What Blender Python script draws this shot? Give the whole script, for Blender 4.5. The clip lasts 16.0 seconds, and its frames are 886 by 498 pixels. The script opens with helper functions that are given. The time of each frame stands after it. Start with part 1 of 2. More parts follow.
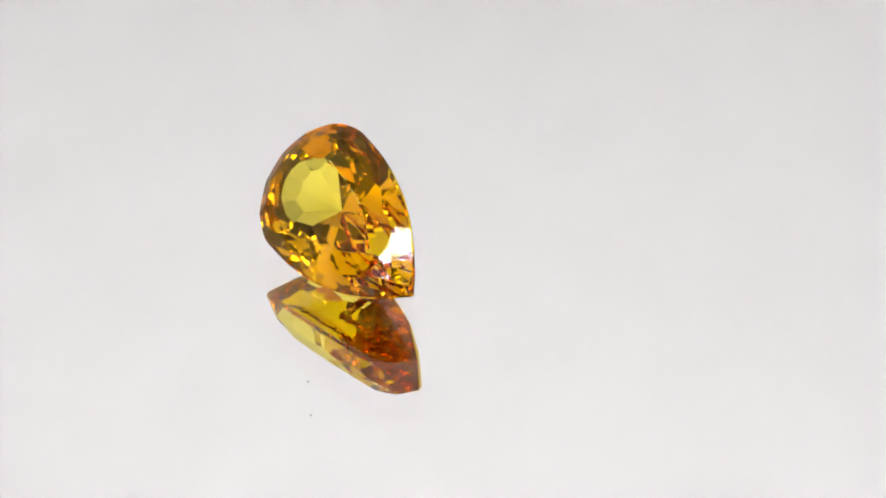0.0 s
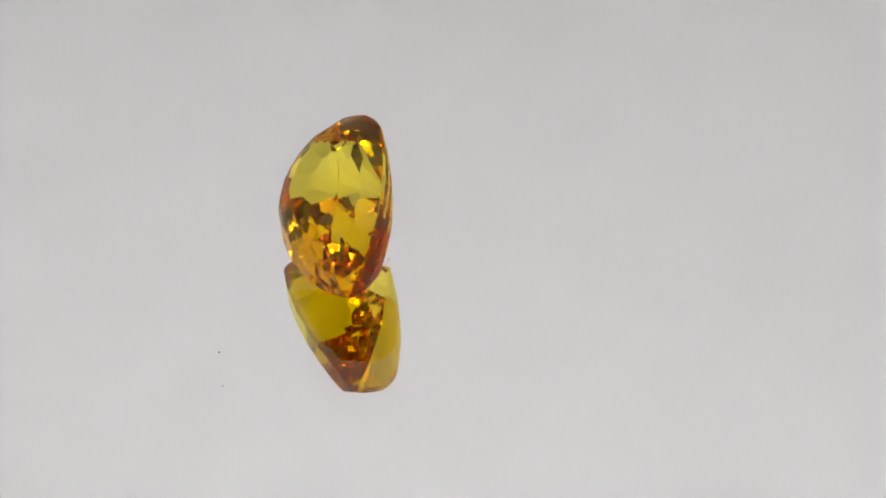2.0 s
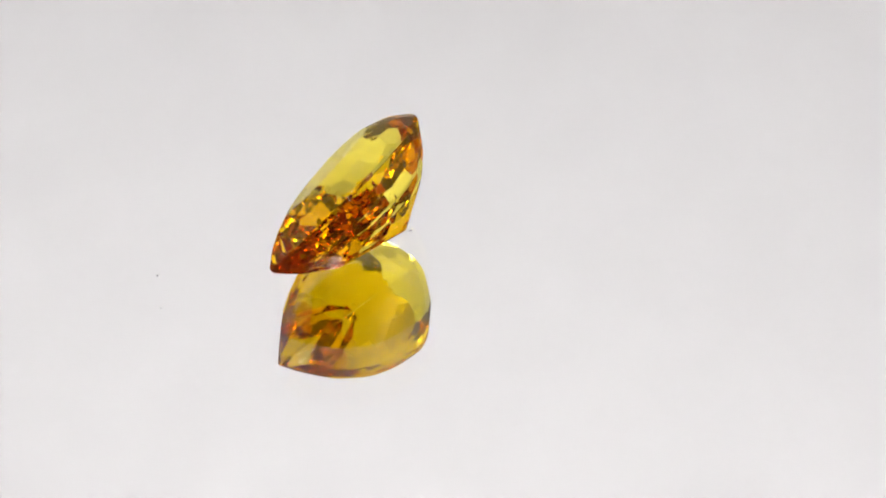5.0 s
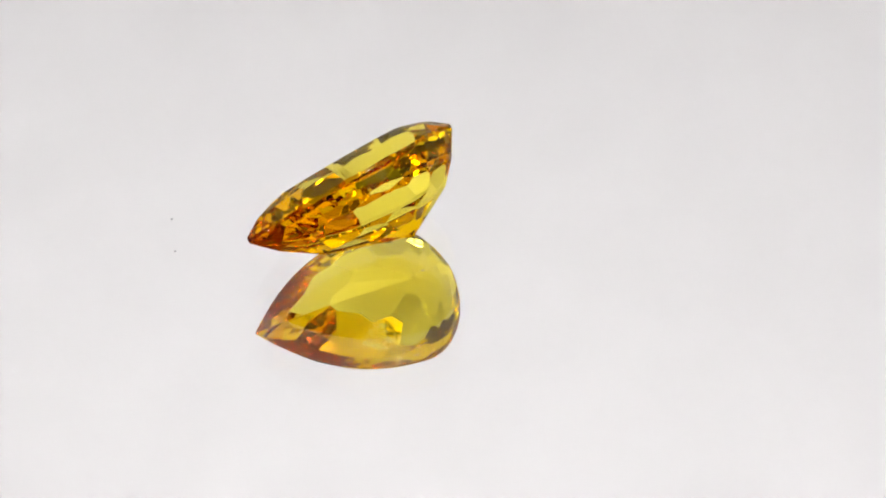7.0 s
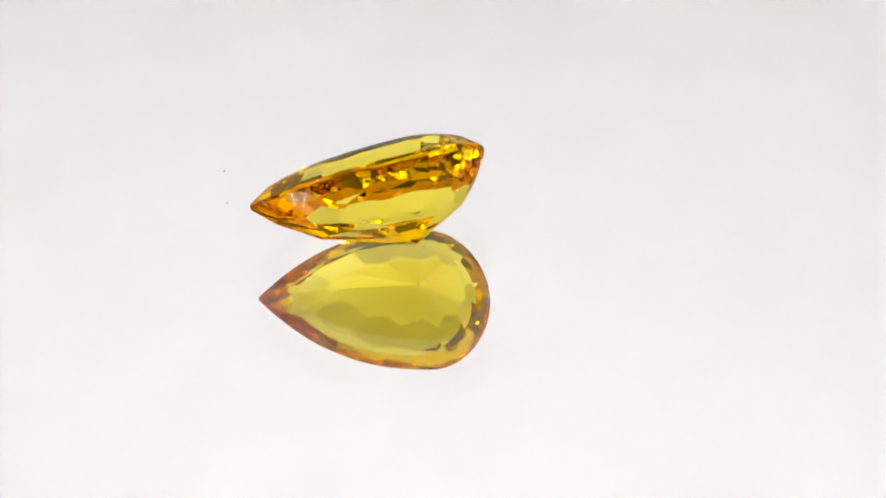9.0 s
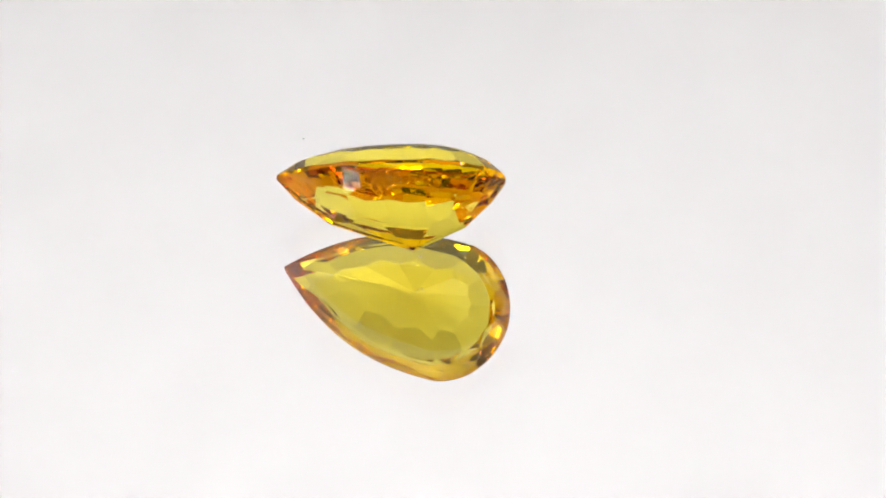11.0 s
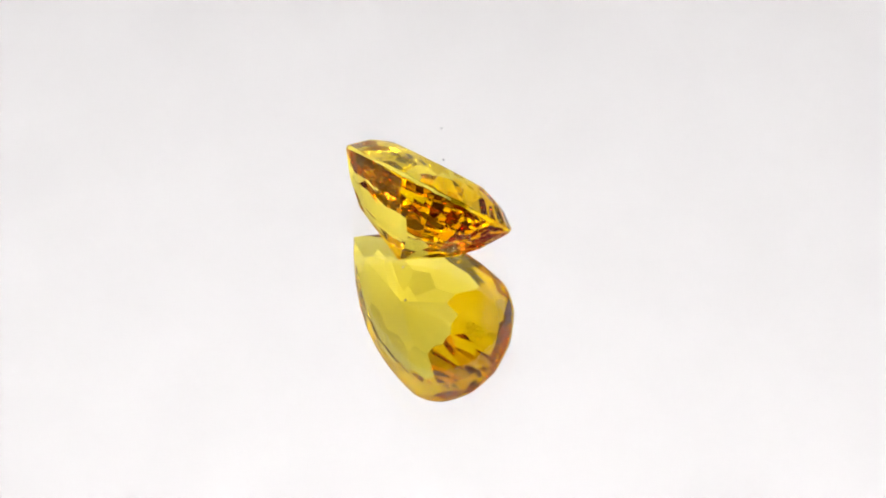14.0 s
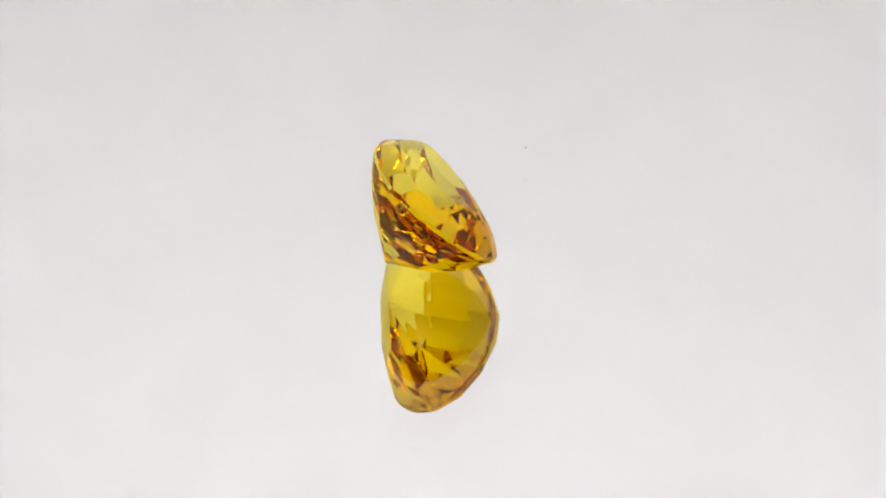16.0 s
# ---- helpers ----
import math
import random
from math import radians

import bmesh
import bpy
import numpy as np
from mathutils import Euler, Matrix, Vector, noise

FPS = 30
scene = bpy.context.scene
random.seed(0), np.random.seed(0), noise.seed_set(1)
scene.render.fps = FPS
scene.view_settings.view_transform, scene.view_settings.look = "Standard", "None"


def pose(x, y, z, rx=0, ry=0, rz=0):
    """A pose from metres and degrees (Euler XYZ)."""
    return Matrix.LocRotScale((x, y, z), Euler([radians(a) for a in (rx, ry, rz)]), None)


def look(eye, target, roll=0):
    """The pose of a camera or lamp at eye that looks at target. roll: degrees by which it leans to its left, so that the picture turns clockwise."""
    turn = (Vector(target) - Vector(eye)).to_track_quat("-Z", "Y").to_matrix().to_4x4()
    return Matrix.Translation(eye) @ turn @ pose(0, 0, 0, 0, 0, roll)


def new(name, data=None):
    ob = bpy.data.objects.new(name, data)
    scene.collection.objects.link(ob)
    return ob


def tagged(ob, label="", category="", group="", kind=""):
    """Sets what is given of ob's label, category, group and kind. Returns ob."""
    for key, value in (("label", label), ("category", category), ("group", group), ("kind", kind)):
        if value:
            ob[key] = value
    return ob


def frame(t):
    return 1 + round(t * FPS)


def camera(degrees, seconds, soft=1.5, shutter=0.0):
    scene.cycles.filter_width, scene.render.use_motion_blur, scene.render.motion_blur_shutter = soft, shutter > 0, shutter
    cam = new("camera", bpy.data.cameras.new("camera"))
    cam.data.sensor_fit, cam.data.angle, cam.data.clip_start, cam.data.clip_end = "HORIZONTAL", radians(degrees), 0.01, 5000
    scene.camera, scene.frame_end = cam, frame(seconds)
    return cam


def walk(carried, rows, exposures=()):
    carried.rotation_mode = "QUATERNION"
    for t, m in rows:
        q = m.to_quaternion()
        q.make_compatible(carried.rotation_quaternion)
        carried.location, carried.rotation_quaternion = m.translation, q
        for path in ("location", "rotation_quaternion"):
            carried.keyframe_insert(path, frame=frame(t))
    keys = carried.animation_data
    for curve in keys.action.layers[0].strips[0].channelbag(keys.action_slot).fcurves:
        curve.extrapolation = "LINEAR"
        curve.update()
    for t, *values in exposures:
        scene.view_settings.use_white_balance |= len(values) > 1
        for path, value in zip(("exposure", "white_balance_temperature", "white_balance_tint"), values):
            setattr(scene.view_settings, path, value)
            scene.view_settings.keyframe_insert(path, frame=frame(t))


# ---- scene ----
cam = camera(16.377, 16.0, soft=1.9)
TILT = 0.60172                       # camera looks down by this angle, radians
REACH = 0.100                       # metres from lens to the aimed point
AIM = Vector((0.0018681, -0.0001701, 0.0))
EYE = AIM + REACH * Vector((0.0, -math.cos(TILT), math.sin(TILT)))
ROLL = -2.782
walk(cam, [(0.0, look(EYE, AIM, ROLL)), (16.0, look(EYE, AIM, ROLL))],
     [(0.0, -0.03), (0.5, -0.20), (1.0, -0.36), (1.5, -0.44), (2.0, -0.45), (3.0, -0.42), (3.5, -0.31), (4.2, -0.17),
      (6.3, 0.05), (7.0, 0.0), (8.0, 0.08), (9.0, 0.14), (11.3, 0.16), (12.5, 0.16), (13.5, 0.18), (14.5, 0.16),
      (15.3, -0.02), (16.0, -0.05)])

# ---- world: the dim room beyond the photo box ----
world = bpy.data.worlds.new("world")
scene.world = world
world.use_nodes = True
world.node_tree.nodes["Background"].inputs[0].default_value = (0.9, 0.95, 1.0, 1)
world.node_tree.nodes["Background"].inputs[1].default_value = 0.05


# light goes to and fro many times inside a cut stone
scene.cycles.max_bounces = 28
scene.cycles.glossy_bounces = 24
scene.cycles.transmission_bounces = 24
scene.cycles.transparent_max_bounces = 24


# ---- materials ----
def material(name):
    mat = bpy.data.materials.new(name)
    mat.use_nodes = True
    nt = mat.node_tree
    for n in list(nt.nodes):
        nt.nodes.remove(n)
    out = nt.nodes.new("ShaderNodeOutputMaterial")
    return mat, nt, out


def node(nt, kind, **values):
    n = nt.nodes.new(kind)
    for key, value in values.items():
        n.inputs[key.replace("_", " ")].default_value = value
    return n


def surface(name, low, high, roughness, scale, bump=0.0, metallic=0.0):
    """A dull surface whose colour wanders between two tones at two scales."""
    mat, nt, out = material(name)
    tex = nt.nodes.new("ShaderNodeTexCoord")
    coarse = node(nt, "ShaderNodeTexNoise", Scale=scale, Detail=4.0)
    fine = node(nt, "ShaderNodeTexNoise", Scale=scale * 22, Detail=3.0)
    mix = nt.nodes.new("ShaderNodeMath")
    mix.operation = "MULTIPLY_ADD"
    mix.inputs[1].default_value = 0.4
    ramp = nt.nodes.new("ShaderNodeValToRGB")
    ramp.color_ramp.elements[0].color, ramp.color_ramp.elements[1].color = (*low, 1), (*high, 1)
    ramp.color_ramp.elements[0].position, ramp.color_ramp.elements[1].position = 0.4, 0.95
    p = node(nt, "ShaderNodeBsdfPrincipled", Roughness=roughness, Metallic=metallic)
    nt.links.new(tex.outputs["Object"], coarse.inputs["Vector"])
    nt.links.new(tex.outputs["Object"], fine.inputs["Vector"])
    nt.links.new(fine.outputs["Fac"], mix.inputs[0])
    nt.links.new(coarse.outputs["Fac"], mix.inputs[2])
    nt.links.new(mix.outputs[0], ramp.inputs[0])
    nt.links.new(ramp.outputs[0], p.inputs["Base Color"])
    if bump:
        b = node(nt, "ShaderNodeBump", Strength=0.4, Distance=bump)
        nt.links.new(fine.outputs["Fac"], b.inputs["Height"])
        nt.links.new(b.outputs[0], p.inputs["Normal"])
    nt.links.new(p.outputs[0], out.inputs[0])
    return mat


def schlick(nt, least, most=1.0):
    """How much of the light a polished surface throws back, from its angle."""
    facing = node(nt, "ShaderNodeLayerWeight", Blend=0.5)
    power = nt.nodes.new("ShaderNodeMath")
    power.operation, power.inputs[1].default_value = "POWER", 5.0
    lift = nt.nodes.new("ShaderNodeMath")
    lift.operation, lift.inputs[1].default_value, lift.inputs[2].default_value = "MULTIPLY_ADD", most - least, least
    nt.links.new(facing.outputs["Facing"], power.inputs[0])
    nt.links.new(power.outputs[0], lift.inputs[0])
    return lift.outputs[0]


def gem_material(name, passing, bouncing, roughness, scratch, polish):
    """Body-coloured corundum: light is tinted a little on each pass and more on each inner bounce across the stone."""
    mat, nt, out = material(name)
    tex = nt.nodes.new("ShaderNodeTexCoord")
    cloud = node(nt, "ShaderNodeTexNoise", Scale=420.0, Detail=2.0)
    reach = nt.nodes.new("ShaderNodeVectorMath")
    reach.operation, reach.inputs[1].default_value = "DISTANCE", (0.0011, 0.0, -0.0026)
    outer = node(nt, "ShaderNodeMapRange", From_Min=0.0006, From_Max=0.0036, To_Max=0.6)
    zone = nt.nodes.new("ShaderNodeMath")      # tint is deepest gold round the culet, paler outwards
    zone.operation, zone.inputs[1].default_value = "MULTIPLY_ADD", 0.4
    hairs = node(nt, "ShaderNodeTexNoise", Scale=1000.0, Detail=3.0)
    bump = node(nt, "ShaderNodeBump", Strength=scratch, Distance=0.00002)
    nt.links.new(tex.outputs["Object"], cloud.inputs["Vector"])
    nt.links.new(tex.outputs["Object"], reach.inputs[0])
    nt.links.new(reach.outputs["Value"], outer.inputs["Value"])
    nt.links.new(cloud.outputs["Fac"], zone.inputs[0])
    nt.links.new(outer.outputs[0], zone.inputs[2])
    nt.links.new(tex.outputs["Object"], hairs.inputs["Vector"])
    nt.links.new(hairs.outputs["Fac"], bump.inputs["Height"])
    tinted = []
    for colour in (passing, bouncing):
        ramp = nt.nodes.new("ShaderNodeValToRGB")
        deep = tuple(c * k for c, k in zip(colour, (0.97, 0.90, 0.55)))
        ramp.color_ramp.elements[0].color, ramp.color_ramp.elements[1].color = (*deep, 1), (*colour, 1)
        ramp.color_ramp.elements[0].position, ramp.color_ramp.elements[1].position = 0.25, 0.75
        nt.links.new(zone.outputs[0], ramp.inputs[0])
        tinted.append(ramp)
    inner = node(nt, "ShaderNodeBsdfRefraction", Roughness=roughness, IOR=1.768)
    gloss = node(nt, "ShaderNodeBsdfGlossy", Roughness=roughness)
    fresnel = node(nt, "ShaderNodeFresnel", IOR=1.768)
    total = node(nt, "ShaderNodeMapRange", From_Min=0.55, From_Max=0.98)
    mix = nt.nodes.new("ShaderNodeMixShader")
    shine = node(nt, "ShaderNodeBsdfGlossy", Roughness=roughness, Color=(1, 1, 1, 1))
    nt.links.new(bump.outputs[0], shine.inputs["Normal"])
    for shader, ramp in zip((inner, gloss), tinted):
        nt.links.new(ramp.outputs[0], shader.inputs["Color"])
        nt.links.new(bump.outputs[0], shader.inputs["Normal"])
    nt.links.new(bump.outputs[0], fresnel.inputs["Normal"])
    nt.links.new(fresnel.outputs[0], total.inputs["Value"])
    nt.links.new(total.outputs[0], mix.inputs[0])
    nt.links.new(inner.outputs[0], mix.inputs[1])
    nt.links.new(gloss.outputs[0], mix.inputs[2])
    skin = nt.nodes.new("ShaderNodeMixShader")
    left = nt.nodes.new("ShaderNodeMath")
    left.operation, left.inputs[0].default_value = "SUBTRACT", 1.0
    share = nt.nodes.new("ShaderNodeMath")
    share.operation = "MULTIPLY"
    nt.links.new(total.outputs[0], left.inputs[1])
    nt.links.new(left.outputs[0], share.inputs[0])
    nt.links.new(schlick(nt, 0.022, polish), share.inputs[1])
    nt.links.new(share.outputs[0], skin.inputs[0])
    nt.links.new(mix.outputs[0], skin.inputs[1])
    nt.links.new(shine.outputs[0], skin.inputs[2])
    nt.links.new(skin.outputs[0], out.inputs[0])
    return mat


def clear_glass(name):
    """A thin clear plate: straight through, with a faint gloss."""
    mat, nt, out = material(name)
    clear = node(nt, "ShaderNodeBsdfTransparent", Color=(0.985, 0.99, 0.988, 1))
    gloss = node(nt, "ShaderNodeBsdfGlossy", Roughness=0.0)
    mix = nt.nodes.new("ShaderNodeMixShader")
    nt.links.new(schlick(nt, 0.045), mix.inputs[0])
    nt.links.new(clear.outputs[0], mix.inputs[1])
    nt.links.new(gloss.outputs[0], mix.inputs[2])
    nt.links.new(mix.outputs[0], out.inputs[0])
    return mat


def silvered(name):
    mat, nt, out = material(name)
    p = node(nt, "ShaderNodeBsdfPrincipled", Roughness=0.0, Metallic=1.0, Base_Color=(0.95, 0.95, 0.955, 1))
    nt.links.new(p.outputs[0], out.inputs[0])
    return mat


def glow(name, colour, strength):
    mat, nt, out = material(name)
    e = node(nt, "ShaderNodeEmission", Color=(*colour, 1), Strength=strength)
    nt.links.new(e.outputs[0], out.inputs[0])
    return mat


PASSING, BOUNCING = (0.965, 0.90, 0.315), (0.895, 0.69, 0.008)
M_GEM = gem_material("yellow_sapphire", PASSING, BOUNCING, 0.008, 0.3, 0.14)
M_CROWN = gem_material("polished_sapphire_crown", PASSING, BOUNCING, 0.006, 0.2, 0.48)
M_GIRDLE = gem_material("ground_sapphire_edge", PASSING, BOUNCING, 0.06, 0.5, 0.14)
M_GLASS = clear_glass("mirror_glass")
M_SILVER = silvered("silver_backing")
M_PLATTER = surface("white_plastic", (0.62, 0.62, 0.60), (0.75, 0.75, 0.73), 0.35, 32.0)
M_CLOTH = surface("white_box_fabric", (0.76, 0.744, 0.744), (0.85, 0.836, 0.838), 0.9, 6.0, 0.0004)
M_LINER = surface("grey_box_fabric", (0.50, 0.493, 0.49), (0.59, 0.583, 0.58), 0.7, 9.0, 0.0003)
M_WING = surface("charcoal_cloth", (0.07, 0.068, 0.067), (0.11, 0.107, 0.105), 0.8, 9.0, 0.0003)
M_DARK = surface("black_curtain_cloth", (0.035, 0.034, 0.033), (0.06, 0.058, 0.055), 0.8, 2.0)
M_BEAD = glow("led_bead", (1.0, 0.983, 0.987), 143.0)
M_FLAKE = surface("dark_mineral_flake", (0.012, 0.010, 0.008), (0.03, 0.024, 0.018), 0.6, 9000.0)
M_DUST = surface("grey_dust", (0.12, 0.113, 0.135), (0.24, 0.225, 0.25), 0.95, 4000.0)


# ---- building helpers ----
def part(name, bm, mat, parent=None, label="", smooth=False):
    me = bpy.data.meshes.new(name)
    bmesh.ops.recalc_face_normals(bm, faces=bm.faces)
    bm.to_mesh(me)
    bm.free()
    me.materials.append(mat)
    for f in me.polygons:
        f.use_smooth = smooth
    ob = new(name, me)
    ob.parent = parent
    return tagged(ob, label) if label else ob


def block(x0, x1, y0, y1, z0, z1, bevel=0.0):
    bm = bmesh.new()
    bmesh.ops.create_cube(bm, size=1.0)
    for v in bm.verts:
        v.co = Vector(((x0 + x1) / 2 + v.co.x * (x1 - x0), (y0 + y1) / 2 + v.co.y * (y1 - y0), (z0 + z1) / 2 + v.co.z * (z1 - z0)))
    if bevel:
        bmesh.ops.bevel(bm, geom=bm.edges[:], offset=bevel, segments=2, affect="EDGES", profile=0.5)
    return bm


def lathe(profile, steps=96):
    """A body turned round the z axis from (radius, height) pairs."""
    bm = bmesh.new()
    rings = []
    for r, z in profile:
        if r == 0:
            rings.append([bm.verts.new((0, 0, z))] * steps)
        else:
            rings.append([bm.verts.new((r * math.cos(2 * math.pi * i / steps), r * math.sin(2 * math.pi * i / steps), z)) for i in range(steps)])
    for a, b in zip(rings, rings[1:]):
        for i in range(steps):
            j = (i + 1) % steps
            corners = []
            for v in (a[i], a[j], b[j], b[i]):
                if v not in corners:
                    corners.append(v)
            bm.faces.new(corners)
    return bm


# ---- the photo box round the turntable ----
FLOOR_Z = -0.032
BOX = 0.15                           # half depth of the box
WIDE = 0.19                          # half width of the box
HIGH = 0.25


def photo_box():
    """Fabric walls with thickness: white round the back, unseen dark cloth added towards the camera."""
    low, t = FLOOR_Z, 0.004
    tagged(part("floor", block(-WIDE, WIDE, -BOX, BOX, low - t, low), M_CLOTH), "white fabric floor of the photo box", "floor", kind="structure")
    bm = bmesh.new()                 # back wall, swept into the ceiling in one curve
    section = [(BOX, low)]
    for i in range(13):
        a = math.pi / 2 * i / 12
        section.append((BOX - 0.06 + 0.06 * math.cos(a), HIGH - 0.06 + 0.06 * math.sin(a)))
    section.append((0.075, HIGH))
    inner = [[bm.verts.new((x, y, z)) for y, z in section] for x in (-WIDE, WIDE)]
    for i in range(len(section) - 1):
        bm.faces.new((inner[0][i], inner[0][i + 1], inner[1][i + 1], inner[1][i]))
    wall = part("wall_back", bm, M_CLOTH, smooth=True)
    wall.modifiers.new("thickness", "SOLIDIFY").thickness = t
    wall.modifiers["thickness"].offset = 1.0
    tagged(wall, "white fabric back wall curving into the top", "wall", kind="structure")
    for name, x0, x1 in (("west", -WIDE - t, -WIDE), ("east", WIDE, WIDE + t)):
        tagged(part("wall_" + name, block(x0, x1, -0.025, BOX + t, low, HIGH), M_CLOTH), "white fabric side wall of the photo box", "wall", kind="structure")
        # unseen dark wings, added to deepen the browns inside the stone
        tagged(part("dark_wing_" + name, block(x0, x1, -BOX, -0.025, low, HIGH), M_WING), "unseen charcoal cloth wing, added to darken the stone's inner reflections", "wall", kind="structure")
    tagged(part("ceiling", block(-WIDE, WIDE, -BOX, 0.075, HIGH, HIGH + t), M_LINER), "grey fabric top of the photo box", "ceiling", kind="structure")
    # unseen black flap, added as dark surroundings for the facets to mirror
    tagged(part("wall_front", block(-WIDE, WIDE, -BOX - t, -BOX, 0.15, HIGH), M_DARK), "unseen black cloth flap, added to give the facets dark reflections", "wall", kind="structure")


def front_curtain():
    """Black cloth in folds behind the camera: unseen, added so facets mirror something dark."""
    bm = bmesh.new()
    rows = []
    for x in np.linspace(-WIDE, WIDE, 77):
        y = -BOX - 0.012 + 0.006 * math.sin(x * 260) + 0.003 * math.sin(x * 97 + 1)
        rows.append([bm.verts.new((x, y + 0.002 * math.sin(z * 40 + x * 30), z)) for z in np.linspace(FLOOR_Z, 0.165, 9)])
    for a, b in zip(rows, rows[1:]):
        for i in range(8):
            bm.faces.new((a[i], a[i + 1], b[i + 1], b[i]))
    cloth = part("curtain", bm, M_DARK, smooth=True)
    cloth.modifiers.new("thickness", "SOLIDIFY").thickness = 0.001
    tagged(cloth, "unseen black cloth curtain behind the camera, added for dark reflections", "curtain")


def led_strip(x, y, z, wide, tilt=0, turn=0, lean=0):
    """A white plastic rail with a row of bright square beads, out of view."""
    lamp = tagged(new("led_strip"), "unseen white LED strip light with a row of bright beads", "lamp", "lights of the photo box")
    lamp.matrix_basis = pose(x, y, z, tilt, lean, turn)
    part("rail", block(-wide / 2, wide / 2, -0.006, 0.006, -0.006, 0.0, 0.001), M_PLATTER, lamp, "white plastic rail")
    bead = None
    count = round(wide / 0.008)
    for i in range(count):
        at = -wide / 2 + wide * (i + 0.5) / count
        if bead is None:
            bead = part("bead", block(-0.0012, 0.0012, -0.0012, 0.0012, -0.0076, -0.0061, 0.0003), M_BEAD, lamp, "glowing white LED bead")
            one = bead
        else:
            one = new("bead", bead.data)
            one.parent = lamp
            tagged(one, "glowing white LED bead")
        one.matrix_basis = pose(at, 0, 0)
    return lamp


photo_box()
front_curtain()
led_strip(0.063, -0.0352, HIGH, 0.072)
led_strip(-0.020, 0.025, HIGH, 0.040)
led_strip(-0.160, -0.04, HIGH, 0.20, 0, 90)
led_strip(0.160, -0.04, HIGH, 0.20, 0, 90)
led_strip(0.0, -0.06, HIGH, 0.28)
led_strip(0.0, -0.128, HIGH, 0.28)
# added fill strip: evens the brightness of the back wall
led_strip(0.0, -BOX, 0.160, 0.28, 84)
for side in (-1, 1):
    # added upright strip at each front corner, for more sparkle in the facets
    led_strip(side * 0.13, -BOX, 0.075, 0.14, 90, 0, -90)
    led_strip(side * WIDE, -0.085, 0.085, 0.15, 90, side * 90, -90)

# ---- turntable with a back-silvered mirror ----
PLATE = 0.000631                      # glass thickness
RADIUS = 0.062


def mirror_turntable():
    top = tagged(new("mirror_turntable"), "round turning display stand topped with a flat glass mirror", "turntable")
    part("glass_plate", lathe([(RADIUS, -PLATE), (RADIUS, -0.0002), (RADIUS - 0.0002, 0.0), (0, 0.0)], 128), M_GLASS, top, "clear glass top of the mirror")
    part("silver_backing", lathe([(RADIUS, -PLATE), (0, -PLATE)], 128), M_SILVER, top, "silvered mirror backing")
    part("platter", lathe([(0, -PLATE - 0.0002), (RADIUS + 0.0015, -PLATE - 0.0002), (RADIUS + 0.002, -0.003), (RADIUS + 0.002, -0.009), (0, -0.009)]), M_PLATTER, top, "white plastic platter")
    return top


def turntable_base():
    base = tagged(new("turntable_base"), "white plastic motor base under the turning mirror", "turntable base")
    part("housing", lathe([(0, -0.009), (0.045, -0.009), (0.052, -0.012), (0.055, FLOOR_Z + 0.002), (0.053, FLOOR_Z), (0, FLOOR_Z)]), M_PLATTER, base)
    return base


TURNTABLE = mirror_turntable()
turntable_base()

# ---- the gem: a pear-shaped mixed cut, lengths in millimetres ----
TIP, ROUND, HALF = 5.8111, 2.0778, 2.3783
POWER, SWELL = 2.4327, 1.9186
GIRDLE, CROWN, DEPTH = 0.1315, 0.7785, 2.4970
TABLE_SCALE, TABLE_X = (0.6164, 0.5059), 1.3717
CULET_X, BELLY, BELLY_DEPTH = 0.8117, (0.5966, 0.4600), 0.6477


def outline(u):
    """Girdle point and outward normal; u from 0 at the round end to 1 at the tip and on to 2."""
    side = 1.0
    if u > 1:
        u, side = 2 - u, -1.0
    if u < 0.4:
        a = math.pi / 2 * u / 0.4
        c, s = max(math.cos(a), 0.0) ** (2 / SWELL), max(math.sin(a), 0.0) ** (2 / SWELL)
        p = Vector((-ROUND * c, HALF * s, 0))
        n = Vector((-c ** (SWELL - 1) / ROUND, s ** (SWELL - 1) / HALF, 0))
    else:
        s = (u - 0.4) / 0.6
        p = Vector((TIP * s, HALF * (1 - s ** POWER), 0))
        n = Vector((HALF * POWER * s ** (POWER - 1) / TIP, 1, 0))
    p.y *= side
    n.y *= side
    return p, n.normalized()


def toward(p, centre, scale, z):
    """The girdle point drawn in towards a centre and set at a height."""
    return Vector((centre + (p.x - centre) * scale[0], p.y * scale[1], z))


def blend(scale, k):
    """A ring between the girdle (k = 0) and an inner ring (k = 1)."""
    return (1 + (scale[0] - 1) * k, 1 + (scale[1] - 1) * k)


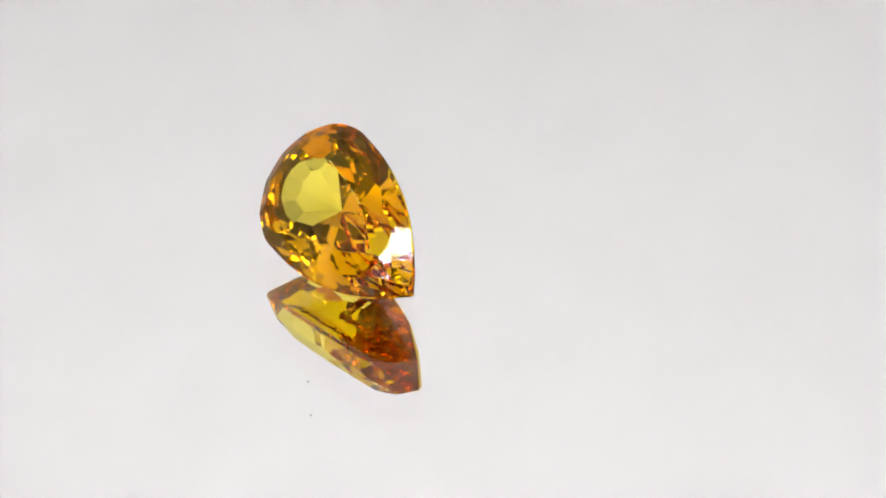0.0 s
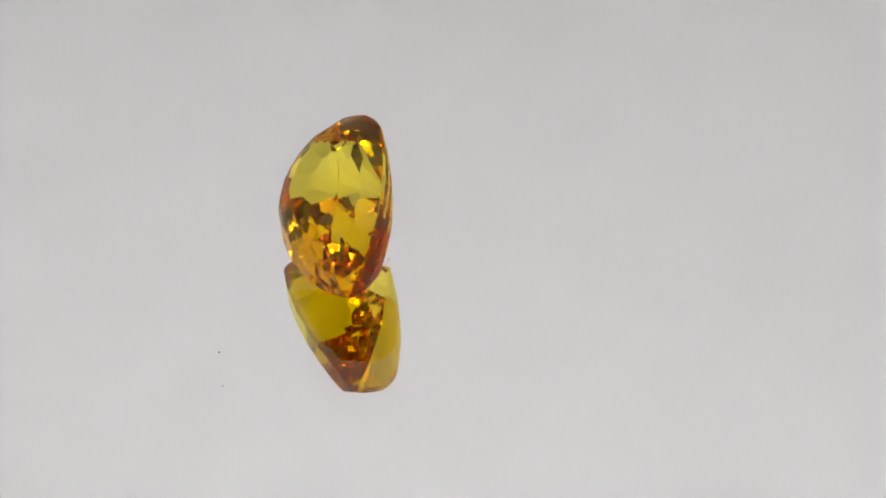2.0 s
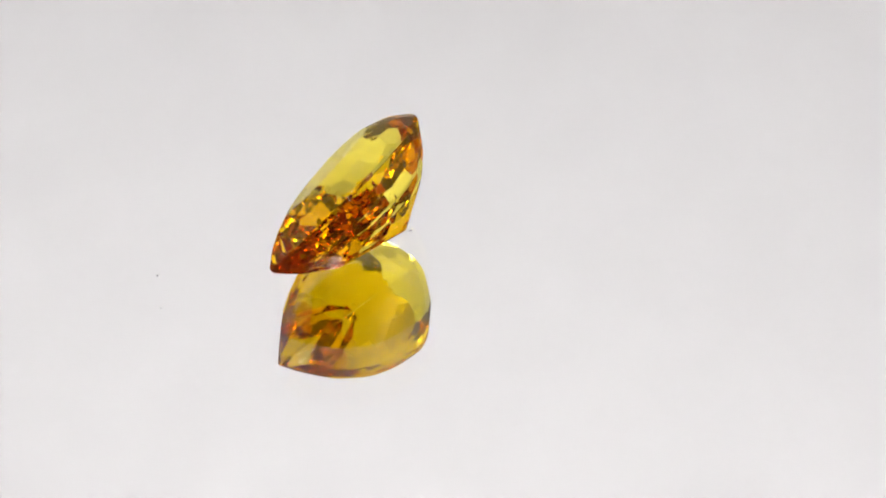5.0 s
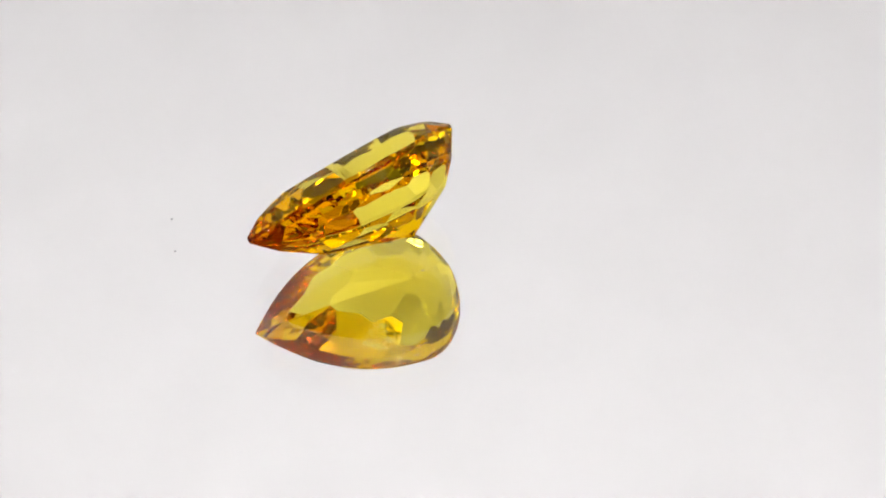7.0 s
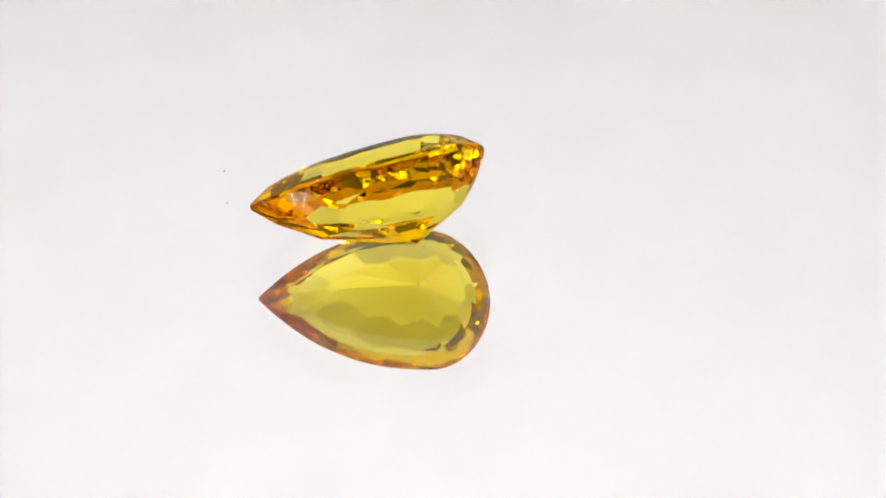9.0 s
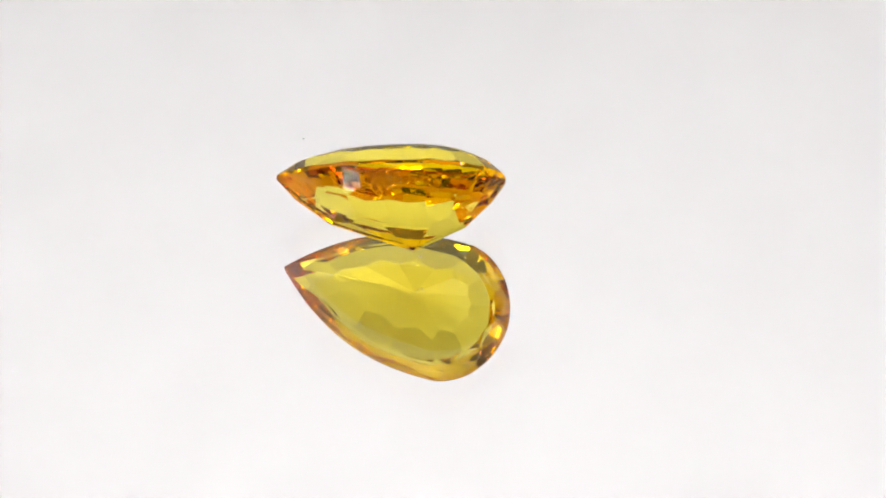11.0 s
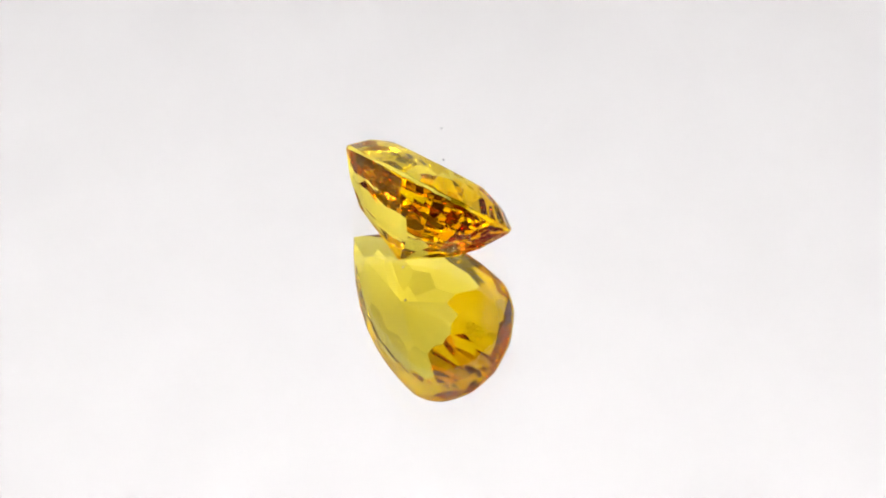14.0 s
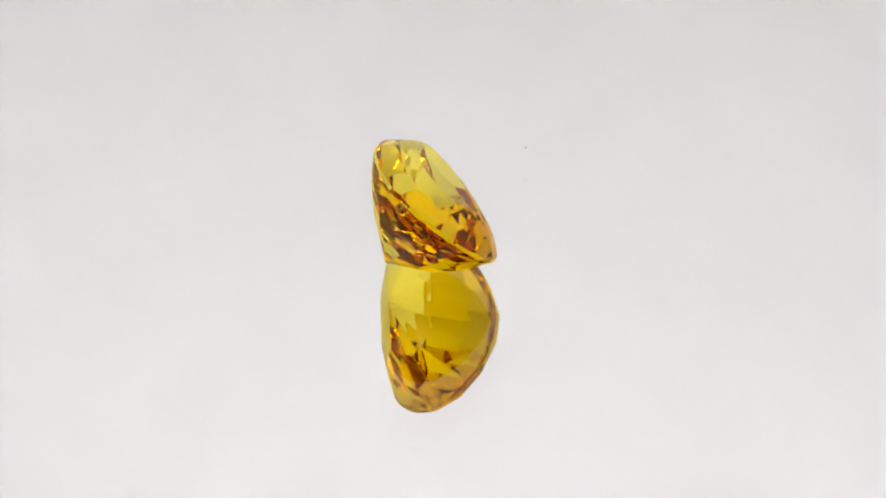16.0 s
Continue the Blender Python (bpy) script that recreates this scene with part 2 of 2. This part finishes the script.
def gem_solid():
    """Cut the rough with one plane for each facet."""
    bm = bmesh.new()
    ring = [outline(2 * i / 96)[0] for i in range(96)]
    low = [bm.verts.new((p.x, p.y, -DEPTH * 1.2)) for p in ring]
    high = [bm.verts.new((p.x, p.y, CROWN * 1.8)) for p in ring]
    bm.faces.new(low)
    bm.faces.new(high)
    for i in range(96):
        bm.faces.new((low[i], low[i - 1], high[i - 1], high[i]))
    bmesh.ops.recalc_face_normals(bm, faces=bm.faces)
    g = GIRDLE / 2
    culet = Vector((CULET_X, 0, -DEPTH))
    cuts = []

    def facet(u, inner, at, sink=0.0):
        """A plane that holds the girdle's tangent direction at u and passes through two points."""
        p, n = outline(u)
        along = Vector((-n.y, n.x, 0))
        normal = along.cross(inner - at)
        if normal.dot(n) < 0:
            normal.negate()
        normal.normalize()
        cuts.append((at - normal * sink, normal))

    table_z = g + CROWN
    cuts.append((Vector((0, 0, table_z)), Vector((0, 0, 1))))
    mains = [0.0, 0.14, 0.29, 0.45, 0.62, 0.79, 0.95, 1.05, 1.21, 1.38, 1.55, 1.71, 1.86]
    crown_mains = [0.0, 0.12, 0.24, 0.37, 0.51, 0.66, 0.82, 0.97, 1.03, 1.18, 1.34, 1.49, 1.63, 1.76, 1.88]
    crown_between = [(a + b) / 2 for a, b in zip(crown_mains, crown_mains[1:] + [2.0])]
    for u in crown_mains:            # crown mains
        p, n = outline(u)
        facet(u, toward(p, TABLE_X, TABLE_SCALE, table_z), toward(p, TABLE_X, blend(TABLE_SCALE, 0.44), g + CROWN * 0.60))
    between = [(a + b) / 2 for a, b in zip(mains, mains[1:] + [2.0])]
    for a, b in zip(crown_mains, crown_mains[1:] + [2.0]):  # upper girdle halves, steeper than the mains
        for k in (0.5,):
            u = a + (b - a) * k
            p, n = outline(u)
            facet(u, toward(p, TABLE_X, blend(TABLE_SCALE, 0.46), g + CROWN * 0.62), Vector((p.x, p.y, g)))
    for u in crown_between:          # stars, flatter, round the table
        p, n = outline(u)
        facet(u, toward(p, TABLE_X, blend(TABLE_SCALE, 1.08), table_z), toward(p, TABLE_X, blend(TABLE_SCALE, 0.66), g + CROWN * 0.77))
    belly_z = -DEPTH * BELLY_DEPTH
    ring, ring_z = blend(BELLY, 0.36), belly_z * 0.47
    for a, b in zip(mains, mains[1:] + [2.0]):  # lower girdle facets, the steepest
        for k in (0.26, 0.74):
            u = a + (b - a) * k
            p, n = outline(u)
            facet(u, toward(p, CULET_X, ring, ring_z), Vector((p.x, p.y, -g)), 0.015)
    for a, b in zip(mains, mains[1:] + [2.0]):  # upper pavilion row
        p, n = outline(a)
        facet(a, toward(p, CULET_X, BELLY, belly_z), toward(p, CULET_X, ring, ring_z), 0.015)
    for u in between:                # pavilion mains, meeting at the culet
        p, n = outline(u)
        facet(u, culet, toward(p, CULET_X, BELLY, belly_z), 0.02)
    cuts.append((Vector((TIP - 0.04, 0, 0)), Vector((1, 0, 0))))  # the blunted point
    for at, normal in cuts:
        geom = bm.verts[:] + bm.edges[:] + bm.faces[:]
        cut = bmesh.ops.bisect_plane(bm, geom=geom, dist=1e-5, plane_co=at, plane_no=normal, clear_outer=True)
        edges = [e for e in cut["geom_cut"] if isinstance(e, bmesh.types.BMEdge)]
        if edges:
            bmesh.ops.contextual_create(bm, geom=edges)
    bmesh.ops.remove_doubles(bm, verts=bm.verts, dist=0.012)
    bmesh.ops.dissolve_degenerate(bm, dist=0.004, edges=bm.edges)
    bmesh.ops.bevel(bm, geom=bm.edges[:], offset=0.011, segments=1, affect="EDGES", clamp_overlap=True)  # polished edges are never knife-sharp
    bmesh.ops.recalc_face_normals(bm, faces=bm.faces)
    return bm


def gem(rest):
    """rest: the turn of the stone on the table. It is lowered until it touches the glass."""
    solid = gem_solid()
    turned = [rest @ v.co for v in solid.verts]
    lift = -min(v.z for v in turned)
    stone = tagged(new("gemstone"), "transparent golden yellow pear-cut gemstone lying tilted on the mirror", "gemstone")
    kinds = {"table_facet": [], "crown": [], "girdle": [], "pavilion": []}
    for f in solid.faces:
        z = f.normal.z
        key = "table_facet" if z > 0.995 else "girdle" if abs(z) < 0.06 else "crown" if z > 0 else "pavilion"
        kinds[key].append(f)
    labels = {"table_facet": "flat polished table facet", "crown": "faceted golden crown", "girdle": "finely ground edge", "pavilion": "deep faceted golden pavilion"}
    for key, faces in kinds.items():
        me = bpy.data.meshes.new(key)
        index, places, polys = {}, [], []
        for f in faces:
            poly = []
            for v in f.verts:
                if v not in index:
                    index[v] = len(places)
                    places.append(v.co * 0.001)
                poly.append(index[v])
            polys.append(poly)
        me.from_pydata(places, [], polys)
        me.materials.append({"girdle": M_GIRDLE, "pavilion": M_GEM}.get(key, M_CROWN))
        ob = new(key, me)
        ob.parent = stone
        tagged(ob, labels[key])
    solid.free()
    for x, y, z, size in ((0.80, -0.06, -2.25, 0.068), (0.70, -0.16, -2.12, 0.05)):
        bm = bmesh.new()
        bmesh.ops.create_icosphere(bm, subdivisions=2, radius=size / 2000)
        for v in bm.verts:
            v.co *= 1 + 0.5 * noise.noise(v.co * 26000 + Vector((x, y, z)))
            v.co += Vector((x, y, z)) * 0.001
        part("inclusion", bm, M_FLAKE, stone, "tiny dark mineral inclusion", smooth=True)
    return stone, lift * 0.001


REST = Matrix(((-0.930381, 0.14327, -0.33744), (-0.333097, -0.714785, 0.614922), (-0.153097, 0.684512, 0.712745))).to_4x4()
GEM, LIFT = gem(REST.to_3x3())
GEM_REST = Matrix.Translation((0.000929, 0.001955, LIFT)) @ REST


# ---- dust on the glass ----
def speck(x, y, size, stretch, turn):
    bm = bmesh.new()
    bmesh.ops.create_icosphere(bm, subdivisions=2, radius=size / 2)
    for v in bm.verts:
        v.co *= 1 + 0.5 * noise.noise(v.co / size * 2.3 + Vector((x, y, size)) * 9000)
        v.co.x *= stretch
        v.co.z *= 0.6
    low = min(v.co.z for v in bm.verts)
    ob = part("dust_speck", bm, M_DUST, smooth=True)
    tagged(ob, "tiny dark dust speck on the mirror glass", "dust speck", "dust on the mirror")
    return ob, Matrix.Translation((x, y, -low)) @ pose(0, 0, 0, 0, 0, turn)


SPECKS = [speck(*s) for s in (
    (-0.006389, 0.003804, 0.000068, 1.3, 40),
    (0.001234, 0.000239, 0.000062, 2.2, -30),
    (-0.010253, 0.005842, 0.000042, 1.2, 10),
    (0.004015, -0.005009, 0.000038, 1.0, 0),
)]


def spun(t):
    """The turn of the mirror at t, counted from its place at 8 s."""
    s = t - 8.0
    return Matrix.Rotation(-(0.21959 * s + -0.000217 * s * s), 4, "Z")


def motions():
    times = [i * 0.4 for i in range(41)]
    walk(TURNTABLE, [(t, spun(t)) for t in times])
    walk(GEM, [(t, spun(t) @ GEM_REST) for t in times])
    for ob, rest in SPECKS:
        walk(ob, [(t, spun(t) @ rest) for t in times])


motions()
